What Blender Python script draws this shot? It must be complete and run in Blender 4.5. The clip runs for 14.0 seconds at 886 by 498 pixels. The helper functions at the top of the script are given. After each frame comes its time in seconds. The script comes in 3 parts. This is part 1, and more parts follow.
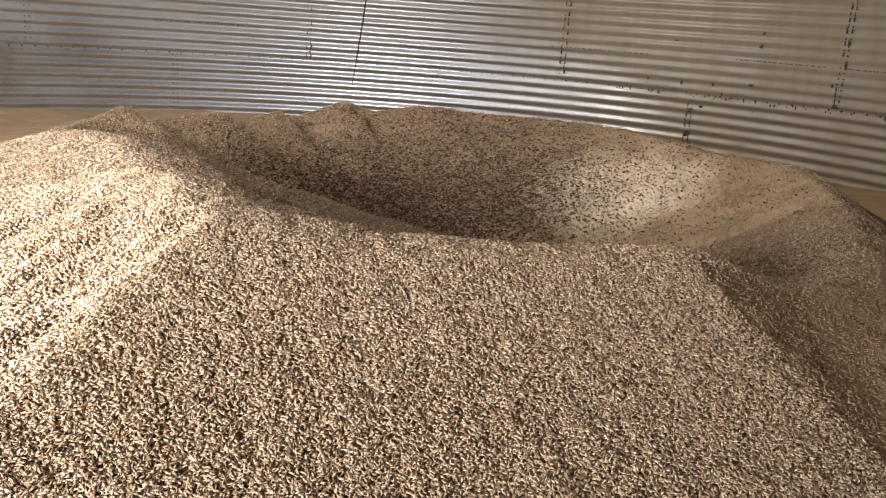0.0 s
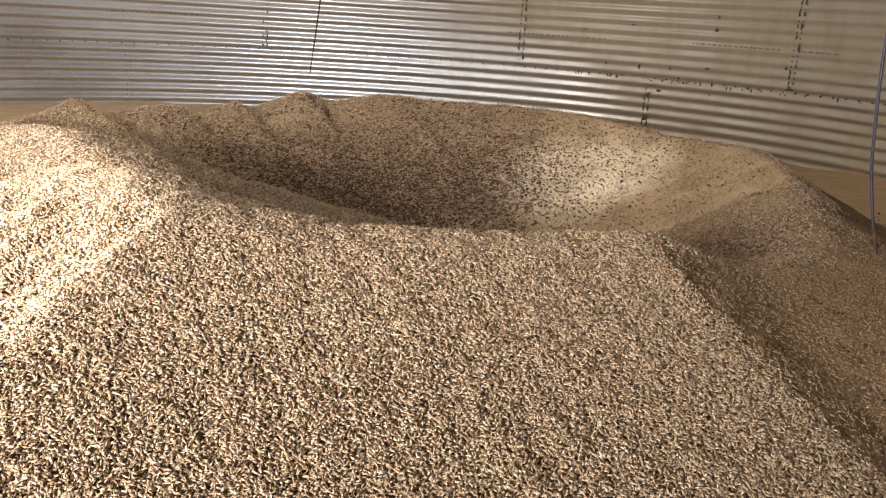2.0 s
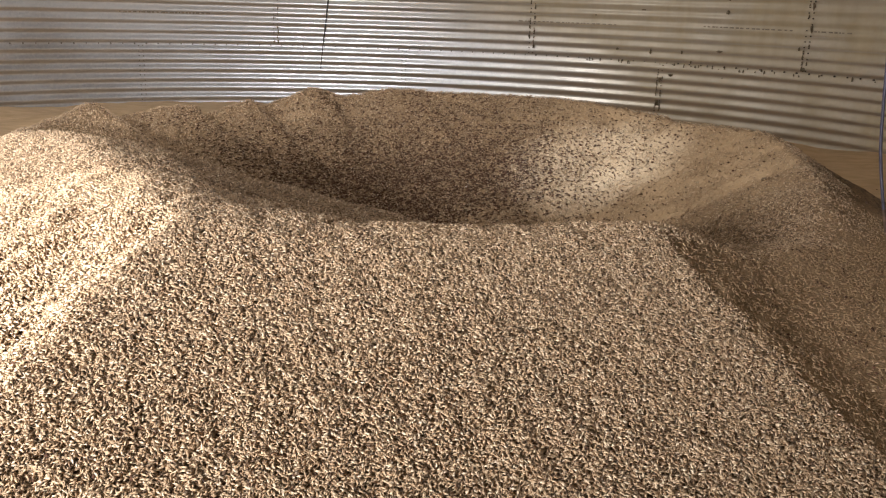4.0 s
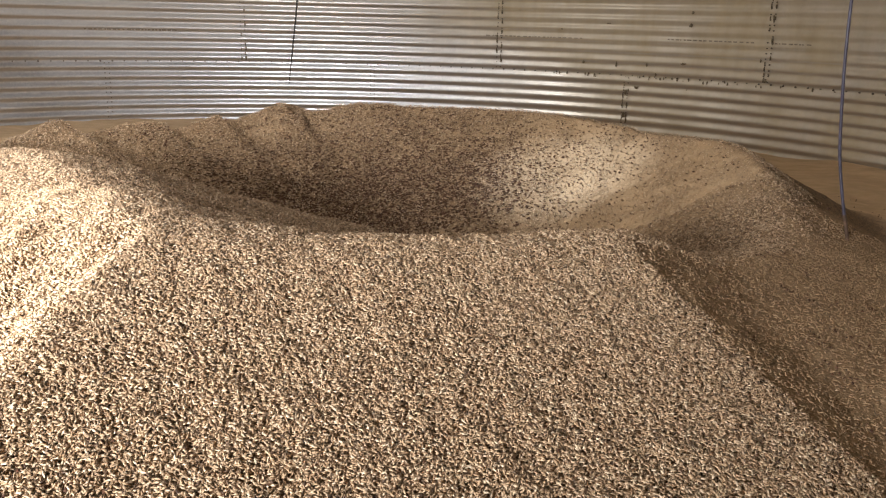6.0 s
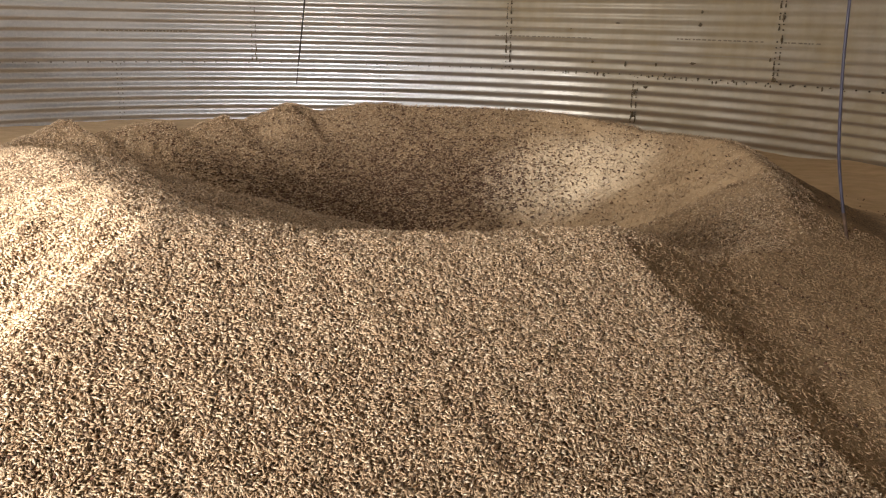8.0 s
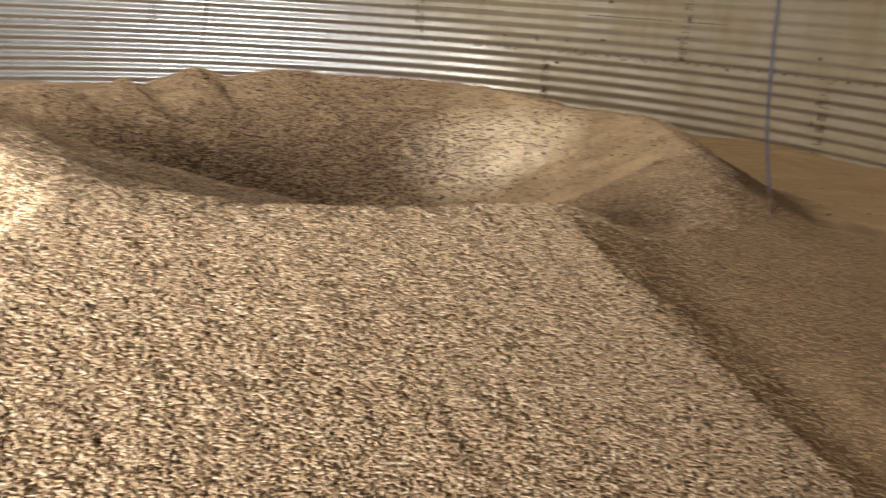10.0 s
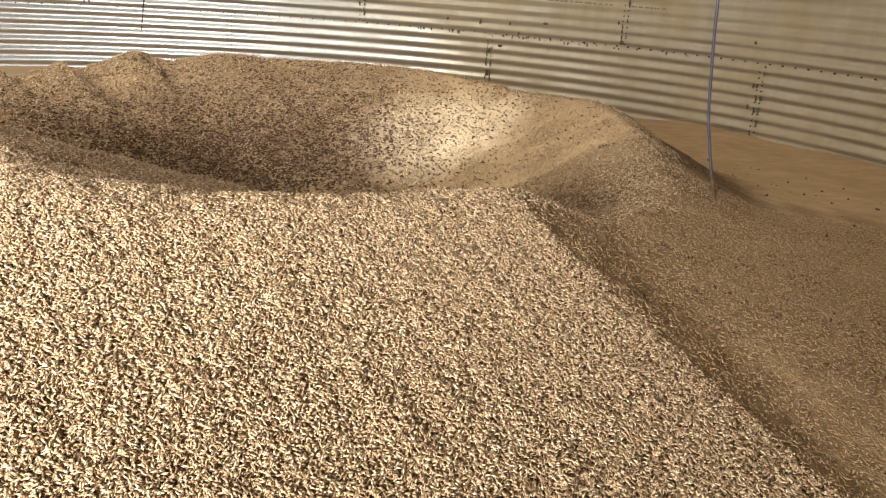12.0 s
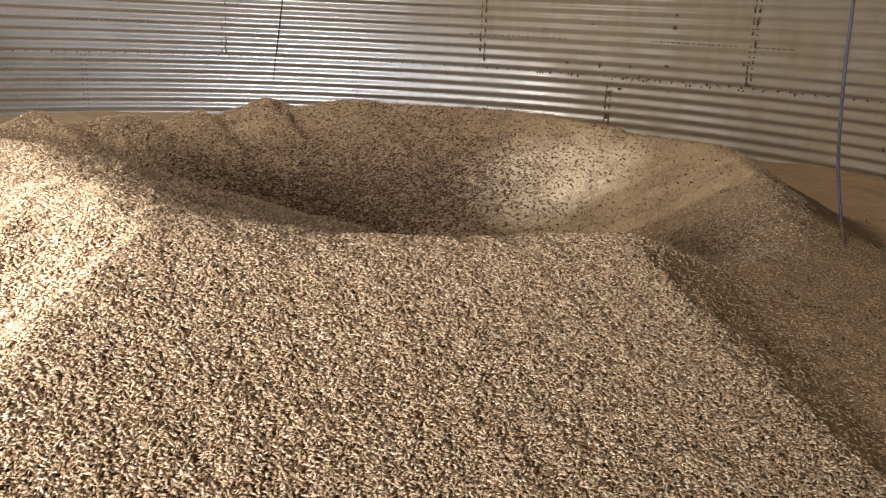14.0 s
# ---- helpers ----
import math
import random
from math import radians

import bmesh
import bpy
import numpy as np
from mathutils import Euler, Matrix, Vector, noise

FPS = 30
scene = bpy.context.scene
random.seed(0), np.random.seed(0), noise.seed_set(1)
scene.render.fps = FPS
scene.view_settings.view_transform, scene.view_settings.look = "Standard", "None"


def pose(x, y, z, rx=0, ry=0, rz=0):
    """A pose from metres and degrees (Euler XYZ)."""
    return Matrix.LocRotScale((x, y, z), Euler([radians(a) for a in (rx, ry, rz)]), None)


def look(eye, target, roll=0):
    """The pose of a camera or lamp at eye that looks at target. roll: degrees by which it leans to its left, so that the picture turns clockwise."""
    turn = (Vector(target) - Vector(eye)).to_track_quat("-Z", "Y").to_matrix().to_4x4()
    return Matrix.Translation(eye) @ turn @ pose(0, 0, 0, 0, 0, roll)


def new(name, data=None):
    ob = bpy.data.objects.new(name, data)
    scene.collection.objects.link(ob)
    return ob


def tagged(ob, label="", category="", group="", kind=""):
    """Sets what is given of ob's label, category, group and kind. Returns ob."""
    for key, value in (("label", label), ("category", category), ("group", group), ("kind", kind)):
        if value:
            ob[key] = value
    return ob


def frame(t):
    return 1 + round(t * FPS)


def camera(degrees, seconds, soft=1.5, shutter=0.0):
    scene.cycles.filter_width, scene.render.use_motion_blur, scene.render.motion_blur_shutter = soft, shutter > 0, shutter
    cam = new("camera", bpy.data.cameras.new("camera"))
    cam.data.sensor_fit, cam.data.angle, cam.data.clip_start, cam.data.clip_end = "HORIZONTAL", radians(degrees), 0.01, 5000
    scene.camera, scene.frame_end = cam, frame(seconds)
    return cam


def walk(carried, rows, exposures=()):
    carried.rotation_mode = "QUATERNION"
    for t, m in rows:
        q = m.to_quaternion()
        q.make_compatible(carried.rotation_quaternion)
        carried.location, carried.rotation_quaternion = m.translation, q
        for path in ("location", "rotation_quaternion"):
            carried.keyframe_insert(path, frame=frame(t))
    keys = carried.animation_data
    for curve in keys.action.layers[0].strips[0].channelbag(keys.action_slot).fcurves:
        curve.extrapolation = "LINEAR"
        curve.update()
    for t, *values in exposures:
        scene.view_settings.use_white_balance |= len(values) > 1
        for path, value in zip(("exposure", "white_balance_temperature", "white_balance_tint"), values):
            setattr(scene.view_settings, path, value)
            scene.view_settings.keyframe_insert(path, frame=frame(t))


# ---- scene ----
cam = camera(55.4, 14.0, soft=1.2, shutter=0.4)
PATH = [
    (0, (-0.127, 0.023, 3.87), (-0.164, 1.955, 3.353), 4.3),
    (0.5, (-0.127, 0.027, 3.87), (-0.146, 1.956, 3.342), 4.2),
    (1, (-0.116, 0.023, 3.874), (-0.113, 1.951, 3.343), 4.1),
    (1.5, (-0.118, 0.027, 3.874), (-0.092, 1.956, 3.347), 4.0),
    (2, (-0.125, 0.039, 3.87), (-0.073, 1.965, 3.331), 3.7),
    (4.3, (-0.104, 0.001, 3.891), (-0.091, 1.92, 3.327), 1.7),
    (4.5, (-0.118, -0.006, 3.884), (-0.088, 1.918, 3.339), 1.7),
    (5, (-0.12, -0.004, 3.88), (-0.093, 1.922, 3.339), 1.5),
    (5.5, (-0.115, -0.001, 3.879), (-0.079, 1.924, 3.339), 1.4),
    (6, (-0.103, -0.003, 3.885), (-0.025, 1.924, 3.356), 1.5),
    (6.5, (-0.101, 0.003, 3.885), (-0.012, 1.929, 3.354), 1.3),
    (7, (-0.092, -0.01, 3.888), (0.003, 1.919, 3.369), 1.2),
    (7.5, (-0.064, -0.032, 3.884), (-0.002, 1.9, 3.37), 1.3),
    (7.7, (-0.056, -0.036, 3.885), (-0.009, 1.895, 3.366), 1.3),
    (9.8, (-0.141, 0.094, 3.857), (0.006, 2.003, 3.279), 2.2),
    (10, (-0.133, 0.094, 3.858), (0.146, 1.988, 3.277), 3.6),
    (10.5, (-0.136, 0.091, 3.856), (0.267, 1.956, 3.257), 4.6),
    (11, (-0.152, 0.09, 3.86), (0.26, 1.951, 3.255), 4.3),
    (11.5, (-0.156, 0.086, 3.863), (0.261, 1.945, 3.255), 4.1),
    (12, (-0.16, 0.081, 3.865), (0.25, 1.942, 3.255), 4.0),
    (12.5, (-0.17, 0.082, 3.864), (0.225, 1.95, 3.271), 4.1),
    (13, (-0.194, 0.075, 3.872), (0.092, 1.979, 3.331), 3.7),
    (13.5, (-0.206, 0.067, 3.865), (-0.076, 1.989, 3.325), 3.3),
    (14, (-0.164, 0.054, 3.876), (-0.026, 1.978, 3.345), 2.7),
]
EXPOSURES = [(0, 0.45, 5700, 11), (2, 0.63, 5950, 11.5), (5, 0.42, 5950, 12), (5.6, 0.46, 5980, 12), (6.5, 0.66, 6000, 12), (7.5, 0.46, 6200, 12), (10, 0.74, 6100, 8), (10.6, 1.17, 6200, 6),
             (12.4, 1.09, 6300, 6), (13.2, 0.52, 6250, 10), (13.5, 0.32, 6150, 11), (14, 0.47, 5950, 11)]
walk(cam, [(t, look(eye, target, roll)) for t, eye, target, roll in PATH], EXPOSURES)

# ---------------------------------------------------------------- the bin
AX, AY = -0.928, 4.300          # axis of the bin
SHEETS = 12                     # wall sheets in a ring, 2.857 m each
RAD = SHEETS * 2.857 / (2 * math.pi)
STEP = 2 * math.pi / SHEETS
PHASE = 0.3298                  # bearing of a vertical lap in the upper ring, from +y towards +x
RING = 1.1176                   # eleven corrugations of 101.6 mm
PITCH = 0.1016
EAVE = 5 * RING
HATCH_BEARING = math.atan2(-1.40 - AX, -1.13 - AY)   # open hatch in the wall behind the camera


def on_wall(bearing, z, inset=0.0):
    return Vector((AX + (RAD - inset) * math.sin(bearing), AY + (RAD - inset) * math.cos(bearing), z))


# ---------------------------------------------------------------- light
world = bpy.data.worlds.new("sky")
scene.world = world
world.use_nodes = True
wn = world.node_tree.nodes
sky = wn.new("ShaderNodeTexSky")
sky.sky_type = "NISHITA"
sky.sun_disc = False
sky.sun_elevation, sky.sun_rotation = radians(15), radians(188)
wn["Background"].inputs["Strength"].default_value = 0.12
world.node_tree.links.new(sky.outputs["Color"], wn["Background"].inputs["Color"])


def area_lamp(name, watts, colour, width, height, m):
    lamp = bpy.data.lights.new(name, "AREA")
    lamp.energy, lamp.color, lamp.shape, lamp.size, lamp.size_y = watts, colour, "RECTANGLE", width, height
    ob = new(name, lamp)
    ob.matrix_world = m
    return ob


HATCH_Z = 4.07
area_lamp("hatch_daylight", 340, (1.0, 0.97, 0.93), 0.86, 0.72,
          look(on_wall(HATCH_BEARING - 0.15 / RAD, HATCH_Z, -0.60), Vector((-0.7, 5.0, 3.6))))
FILL_OPENING = Vector((-3.93, 3.90, EAVE + (RAD - 3.03) * math.tan(radians(28))))   # opening added in the unseen roof's west side, for fill lamps
# unseen lamp, added to brighten the hollow and the right side
area_lamp("roof_fill_lamp", 134, (1.0, 0.92, 0.80), 0.60, 0.60, look(FILL_OPENING + Vector((-0.05, 0, 0.06)), (-1.5, 3.4, 3.0)))
# spot lamp added to draw the pale round patch on the hollow's slope
hollow_spot = bpy.data.lights.new("hollow_spot_fill", "SPOT")
hollow_spot.energy, hollow_spot.color, hollow_spot.spot_size, hollow_spot.spot_blend, hollow_spot.shadow_soft_size = 1300, (0.80, 0.90, 1.0), radians(8.6), 1.0, 0.06
new("hollow_spot_fill", hollow_spot).matrix_world = look(FILL_OPENING + Vector((-0.05, 0, 0.10)), (0.72, 4.13, 3.08))
sun = bpy.data.lights.new("sun", "SUN")
sun.energy, sun.angle, sun.color = 6.4, radians(0.6), (1.0, 0.96, 0.89)
new("sun", sun).matrix_world = look((0, 0, 0), (0.14, 1.0, -0.27))


# ---------------------------------------------------------------- materials
def material(name, rough=0.5, metal=0.0):
    m = bpy.data.materials.new(name)
    m.use_nodes = True
    b = m.node_tree.nodes["Principled BSDF"]
    b.inputs["Roughness"].default_value, b.inputs["Metallic"].default_value = rough, metal
    return m, m.node_tree, b


def node(tree, kind, **values):
    n = tree.nodes.new(kind)
    for key, value in values.items():
        n.inputs[key.replace("_", " ")].default_value = value
    return n


def ramp(tree, source, *stops):
    n = tree.nodes.new("ShaderNodeValToRGB")
    e = n.color_ramp.elements
    while len(e) < len(stops):
        e.new(0.5)
    for item, (at, colour) in zip(e, stops):
        item.position = at
        item.color = (*colour, 1) if len(colour) == 3 else colour
    tree.links.new(source, n.inputs["Fac"])
    return n


def mix(tree, fac, a, b):
    n = tree.nodes.new("ShaderNodeMix")
    n.data_type = "RGBA"
    for key, v in ((0, fac), (6, a), (7, b)):
        if isinstance(v, (int, float)):
            n.inputs[key].default_value = v
        elif isinstance(v, tuple):
            n.inputs[key].default_value = (*v, 1)
        else:
            tree.links.new(v, n.inputs[key])
    return n.outputs[2]


def coords(tree, scale=(1, 1, 1)):
    tc = tree.nodes.new("ShaderNodeTexCoord")
    mp = tree.nodes.new("ShaderNodeMapping")
    mp.inputs["Scale"].default_value = scale
    tree.links.new(tc.outputs["Object"], mp.inputs["Vector"])
    return mp.outputs["Vector"]


def bump(tree, shader, height, strength, distance):
    n = tree.nodes.new("ShaderNodeBump")
    n.inputs["Strength"].default_value, n.inputs["Distance"].default_value = strength, distance
    tree.links.new(height, n.inputs["Height"])
    tree.links.new(n.outputs["Normal"], shader.inputs["Normal"])


def galvanised(name, dust, rough):
    """Old zinc: dull oxide and a film of grain dust, thicker higher up and to the east, over bright metal."""
    m, t, b = material(name, rough, 1.0)
    place = t.nodes.new("ShaderNodeNewGeometry")
    split = t.nodes.new("ShaderNodeSeparateXYZ")
    t.links.new(place.outputs["Position"], split.inputs[0])
    spangle = node(t, "ShaderNodeTexVoronoi", Scale=55.0)
    t.links.new(place.outputs["Position"], spangle.inputs["Vector"])
    blotch = node(t, "ShaderNodeTexNoise", Scale=1.9, Detail=7.0, Roughness=0.6)
    t.links.new(place.outputs["Position"], blotch.inputs["Vector"])
    squash = t.nodes.new("ShaderNodeMapping")
    squash.inputs["Scale"].default_value = (1, 1, 0.12)
    t.links.new(place.outputs["Position"], squash.inputs["Vector"])
    streak = node(t, "ShaderNodeTexNoise", Scale=12.0, Detail=5.0)
    t.links.new(squash.outputs["Vector"], streak.inputs["Vector"])
    zinc = ramp(t, spangle.outputs["Color"], (0.0, (0.55, 0.56, 0.58)), (1.0, (0.68, 0.68, 0.68)))
    high = node(t, "ShaderNodeMapRange", From_Min=3.3, From_Max=3.85)
    t.links.new(split.outputs["Z"], high.inputs["Value"])
    east = node(t, "ShaderNodeMapRange", From_Min=-0.4, From_Max=2.0)
    t.links.new(split.outputs["X"], east.inputs["Value"])
    brown = t.nodes.new("ShaderNodeMath")
    brown.operation, brown.use_clamp = "MULTIPLY_ADD", True
    t.links.new(high.outputs[0], brown.inputs[0])
    brown.inputs[1].default_value = 0.6
    t.links.new(east.outputs[0], brown.inputs[2])
    oxide = mix(t, streak.outputs["Fac"], (0.54, 0.55, 0.57), (0.72, 0.72, 0.72))
    film = mix(t, streak.outputs["Fac"], (0.32, 0.262, 0.165), (0.47, 0.39, 0.26))
    cover = ramp(t, blotch.outputs["Fac"], (0.32, (max(dust - 0.2, 0),) * 3), (0.70, (min(dust + 0.15, 1),) * 3))
    thick = t.nodes.new("ShaderNodeMath")
    thick.operation, thick.use_clamp = "MULTIPLY_ADD", True
    t.links.new(brown.outputs[0], thick.inputs[0])
    thick.inputs[1].default_value = 0.72
    t.links.new(cover.outputs["Color"], thick.inputs[2])
    skin = mix(t, brown.outputs[0], oxide, film)
    # dust settles where the steel faces upwards; undersides stay bare and tarnished
    facing = t.nodes.new("ShaderNodeSeparateXYZ")
    t.links.new(place.outputs["Normal"], facing.inputs[0])
    loose = t.nodes.new("ShaderNodeMath")
    loose.operation = "MULTIPLY_ADD"
    t.links.new(blotch.outputs["Fac"], loose.inputs[0])
    loose.inputs[1].default_value = 0.30
    t.links.new(facing.outputs["Z"], loose.inputs[2])
    caked = t.nodes.new("ShaderNodeMath")
    caked.operation = "MULTIPLY_ADD"
    both = t.nodes.new("ShaderNodeMath")
    both.operation = "MULTIPLY"
    t.links.new(high.outputs[0], both.inputs[0])
    t.links.new(east.outputs[0], both.inputs[1])
    t.links.new(both.outputs[0], caked.inputs[0])
    caked.inputs[1].default_value = 0.32
    t.links.new(loose.outputs[0], caked.inputs[2])
    settled = node(t, "ShaderNodeMapRange", From_Min=-0.10, From_Max=0.05, To_Min=0.30, To_Max=1.0)
    t.links.new(caked.outputs[0], settled.inputs["Value"])
    layer = t.nodes.new("ShaderNodeMath")
    layer.operation = "MULTIPLY"
    t.links.new(settled.outputs[0], layer.inputs[0])
    t.links.new(thick.outputs[0], layer.inputs[1])
    tarnish = mix(t, brown.outputs[0], (0.47, 0.47, 0.48), (0.40, 0.34, 0.25))
    bare = mix(t, settled.outputs[0], tarnish, zinc.outputs["Color"])
    t.links.new(mix(t, layer.outputs[0], bare, skin), b.inputs["Base Color"])
    thick = layer
    inv = t.nodes.new("ShaderNodeMath")
    inv.operation = "SUBTRACT"
    inv.inputs[0].default_value = 1.0
    t.links.new(thick.outputs[0], inv.inputs[1])
    t.links.new(inv.outputs[0], b.inputs["Metallic"])
    bump(t, b, blotch.outputs["Fac"], 0.25, 0.01)
    return m


ZINC = galvanised("galvanised_steel", 0.20, 0.31)
ROOF_STEEL = galvanised("roof_steel", 0.4, 0.45)


def plain(name, colour, rough, metal=0.0, spread=0.25, scale=30.0):
    m, t, b = material(name, rough, metal)
    n = node(t, "ShaderNodeTexNoise", Scale=scale, Detail=5.0)
    t.links.new(coords(t), n.inputs["Vector"])
    c = ramp(t, n.outputs["Fac"], (0.3, tuple(v * (1 - spread) for v in colour)), (0.7, tuple(min(v * (1 + spread), 1) for v in colour)))
    t.links.new(c.outputs["Color"], b.inputs["Base Color"])
    bump(t, b, n.outputs["Fac"], 0.3, 0.002)
    return m


BOLT = plain("bolt_steel", (0.20, 0.18, 0.15), 0.5, 0.7, 0.5, 60)
RUST = plain("rusty_bolt", (0.07, 0.05, 0.035), 0.8, 0.1, 0.5, 60)
INK = plain("faded_ink", (0.22, 0.18, 0.13), 0.8)
HOSE = plain("violet_grey_cable", (0.065, 0.058, 0.085), 0.40)
DIRTY = plain("dirty_cable", (0.11, 0.065, 0.04), 0.8, 0, 0.4, 60)
BLACK = plain("black_rubber", (0.02, 0.018, 0.016), 0.6)


def grain_sheet_material():
    m, t, b = material("grain_bed", 0.75)
    dust = t.nodes.new("ShaderNodeAttribute")
    dust.attribute_name = "dust"
    v = coords(t)
    warp = node(t, "ShaderNodeTexNoise", Scale=60.0, Detail=2.0)
    t.links.new(v, warp.inputs["Vector"])
    add = t.nodes.new("ShaderNodeVectorMath")
    add.operation = "MULTIPLY_ADD"
    t.links.new(warp.outputs["Color"], add.inputs[0])
    add.inputs[1].default_value = (0.02, 0.02, 0.02)
    t.links.new(v, add.inputs[2])
    cells = node(t, "ShaderNodeTexVoronoi", Scale=170.0)
    t.links.new(add.outputs[0], cells.inputs["Vector"])
    # husk tones kept dark: shade between the kernels is put into the colour
    gap_husk = ramp(t, cells.outputs["Color"], (0.0, (0.06, 0.033, 0.015)), (0.4, (0.19, 0.115, 0.056)), (1.0, (0.39, 0.255, 0.135)))
    # noise paints darker spots, as shaded pits in the bed
    pit_shade = node(t, "ShaderNodeTexNoise", Scale=75.0, Detail=2.0)
    t.links.new(coords(t, (1, 1.0, 1)), pit_shade.inputs["Vector"])
    dark = ramp(t, pit_shade.outputs["Fac"], (0.34, (0.25, 0.19, 0.13)), (0.44, (1, 1, 1)))
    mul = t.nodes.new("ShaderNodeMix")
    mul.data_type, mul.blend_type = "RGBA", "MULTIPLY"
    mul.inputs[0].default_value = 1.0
    t.links.new(gap_husk.outputs["Color"], mul.inputs[6])
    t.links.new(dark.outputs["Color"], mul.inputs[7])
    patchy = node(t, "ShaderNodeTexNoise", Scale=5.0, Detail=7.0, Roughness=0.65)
    t.links.new(coords(t, (1, 2.2, 1)), patchy.inputs["Vector"])
    fines = ramp(t, patchy.outputs["Fac"], (0.3, (0.47, 0.317, 0.165)), (0.7, (0.65, 0.463, 0.268)))
    t.links.new(mix(t, dust.outputs["Fac"], mul.outputs[2], fines.outputs["Color"]), b.inputs["Base Color"])
    bump(t, b, cells.outputs["Distance"], 0.6, 0.004)
    return m


def dusty_shade_material():
    m, t, b = material("dusty_shade_husk", 0.8)
    g = t.nodes.new("ShaderNodeNewGeometry")
    # browner than the clean husk: a dust coat plus the slope's shade as colour
    c = ramp(t, g.outputs["Random Per Island"], (0.0, (0.09, 0.052, 0.026)), (0.12, (0.30, 0.195, 0.10)), (0.8, (0.43, 0.29, 0.158)), (1.0, (0.52, 0.37, 0.215)))
    t.links.new(c.outputs["Color"], b.inputs["Base Color"])
    return m


def kernel_material():
    m, t, b = material("grain_husk", 0.55)
    g = t.nodes.new("ShaderNodeNewGeometry")
    c = ramp(t, g.outputs["Random Per Island"], (0.0, (0.07, 0.038, 0.02)), (0.10, (0.24, 0.150, 0.078)), (0.34, (0.43, 0.288, 0.160)), (0.75, (0.59, 0.418, 0.252)), (1.0, (0.78, 0.62, 0.425)))
    t.links.new(c.outputs["Color"], b.inputs["Base Color"])
    return m


DARK_BROWN = plain("dark_brown", (0.085, 0.038, 0.018), 0.95, 0, 0.5, 90)
CAKED = plain("caked_grain", (0.21, 0.135, 0.072), 0.85, 0, 0.5, 70)
GRAIN_BED, HUSK, DUSTY_SHADE_HUSK = grain_sheet_material(), kernel_material(), dusty_shade_material()


# ---------------------------------------------------------------- mesh helpers
def link_mesh(name, bm, mat, parent=None, label="", smooth=False):
    me = bpy.data.meshes.new(name)
    bm.to_mesh(me)
    bm.free()
    me.materials.append(mat)
    if smooth:
        me.polygons.foreach_set("use_smooth", [True] * len(me.polygons))
    ob = new(name, me)
    ob.parent = parent
    if label:
        tagged(ob, label)
    return ob


def array_mesh(name, verts, faces, mat, smooth=True):
    """A mesh from number arrays; all faces have the same number of corners."""
    me = bpy.data.meshes.new(name)
    n, k = faces.shape
    me.vertices.add(len(verts))
    me.vertices.foreach_set("co", np.ascontiguousarray(verts, dtype=np.float32).ravel())
    me.loops.add(n * k)
    me.loops.foreach_set("vertex_index", np.ascontiguousarray(faces, dtype=np.int32).ravel())
    me.polygons.add(n)
    me.polygons.foreach_set("loop_start", np.arange(n, dtype=np.int32) * k)
    me.polygons.foreach_set("use_smooth", np.full(n, smooth))
    me.update(calc_edges=True)
    me.materials.append(mat)
    return me


# ---------------------------------------------------------------- wall of corrugated sheets
def sheet_mesh(name, mat, hatch=None):
    """One curved corrugated sheet, its lap at bearing 0, its foot at z 0. hatch: the bearing of an opening with a sloping head."""
    na, nz = (36 if hatch is None else 360), 11 * 12 + 3
    a = np.linspace(-0.030 / RAD, STEP + 0.030 / RAD, na + 1)
    z = np.linspace(-0.012, RING + 0.012, nz + 1)
    A, Z = np.meshgrid(a, z)
    lean = 0.0036 * (A / STEP) + 0.002 * (Z / RING)
    r = RAD - lean + 0.0064 * np.cos(2 * math.pi * Z / PITCH)
    verts = np.stack([r * np.sin(A), r * np.cos(A), Z], -1).reshape(-1, 3)
    i, j = np.meshgrid(np.arange(na), np.arange(nz))
    q = (j * (na + 1) + i).ravel()
    faces = np.stack([q, q + 1, q + na + 2, q + na + 1], -1)
    if hatch is not None:
        side = (A[:-1, :-1].ravel() - hatch) * RAD
        zc = Z[:-1, :-1].ravel() + 3 * RING
        faces = faces[~((side > -0.40) & (side < 0.75) & (zc > 3.72) & (zc < np.minimum(4.347 + 0.31 * side, 4.475)))]
    return array_mesh(name, verts, faces, mat)


def bolt_mesh(name, mat, seed):
    """Bolt heads of one sheet: two upright rows at its lap and one row along its foot."""
    rng = random.Random(seed)
    bm = bmesh.new()

    def head(bearing, z, size):
        m = Matrix.Translation((math.sin(bearing) * (RAD - 0.012), math.cos(bearing) * (RAD - 0.012), z)) @ Matrix.Rotation(-bearing, 4, "Z") @ Matrix.Rotation(radians(90), 4, "X")
        bmesh.ops.create_cone(bm, cap_ends=True, segments=6, radius1=size, radius2=size * 0.75, depth=0.014, matrix=m)

    for k in range(22):
        for side in (-0.022, 0.022):
            if rng.random() < 0.93:
                head(side / RAD, 0.03 + k * PITCH / 2 + rng.uniform(-0.004, 0.004), 0.0068)
    for k in range(24):
        head((k + 0.5) * STEP / 24, 0.004, rng.uniform(0.007, 0.010))
    me = bpy.data.meshes.new(name)
    bm.to_mesh(me)
    bm.free()
    me.materials.append(mat)
    return me


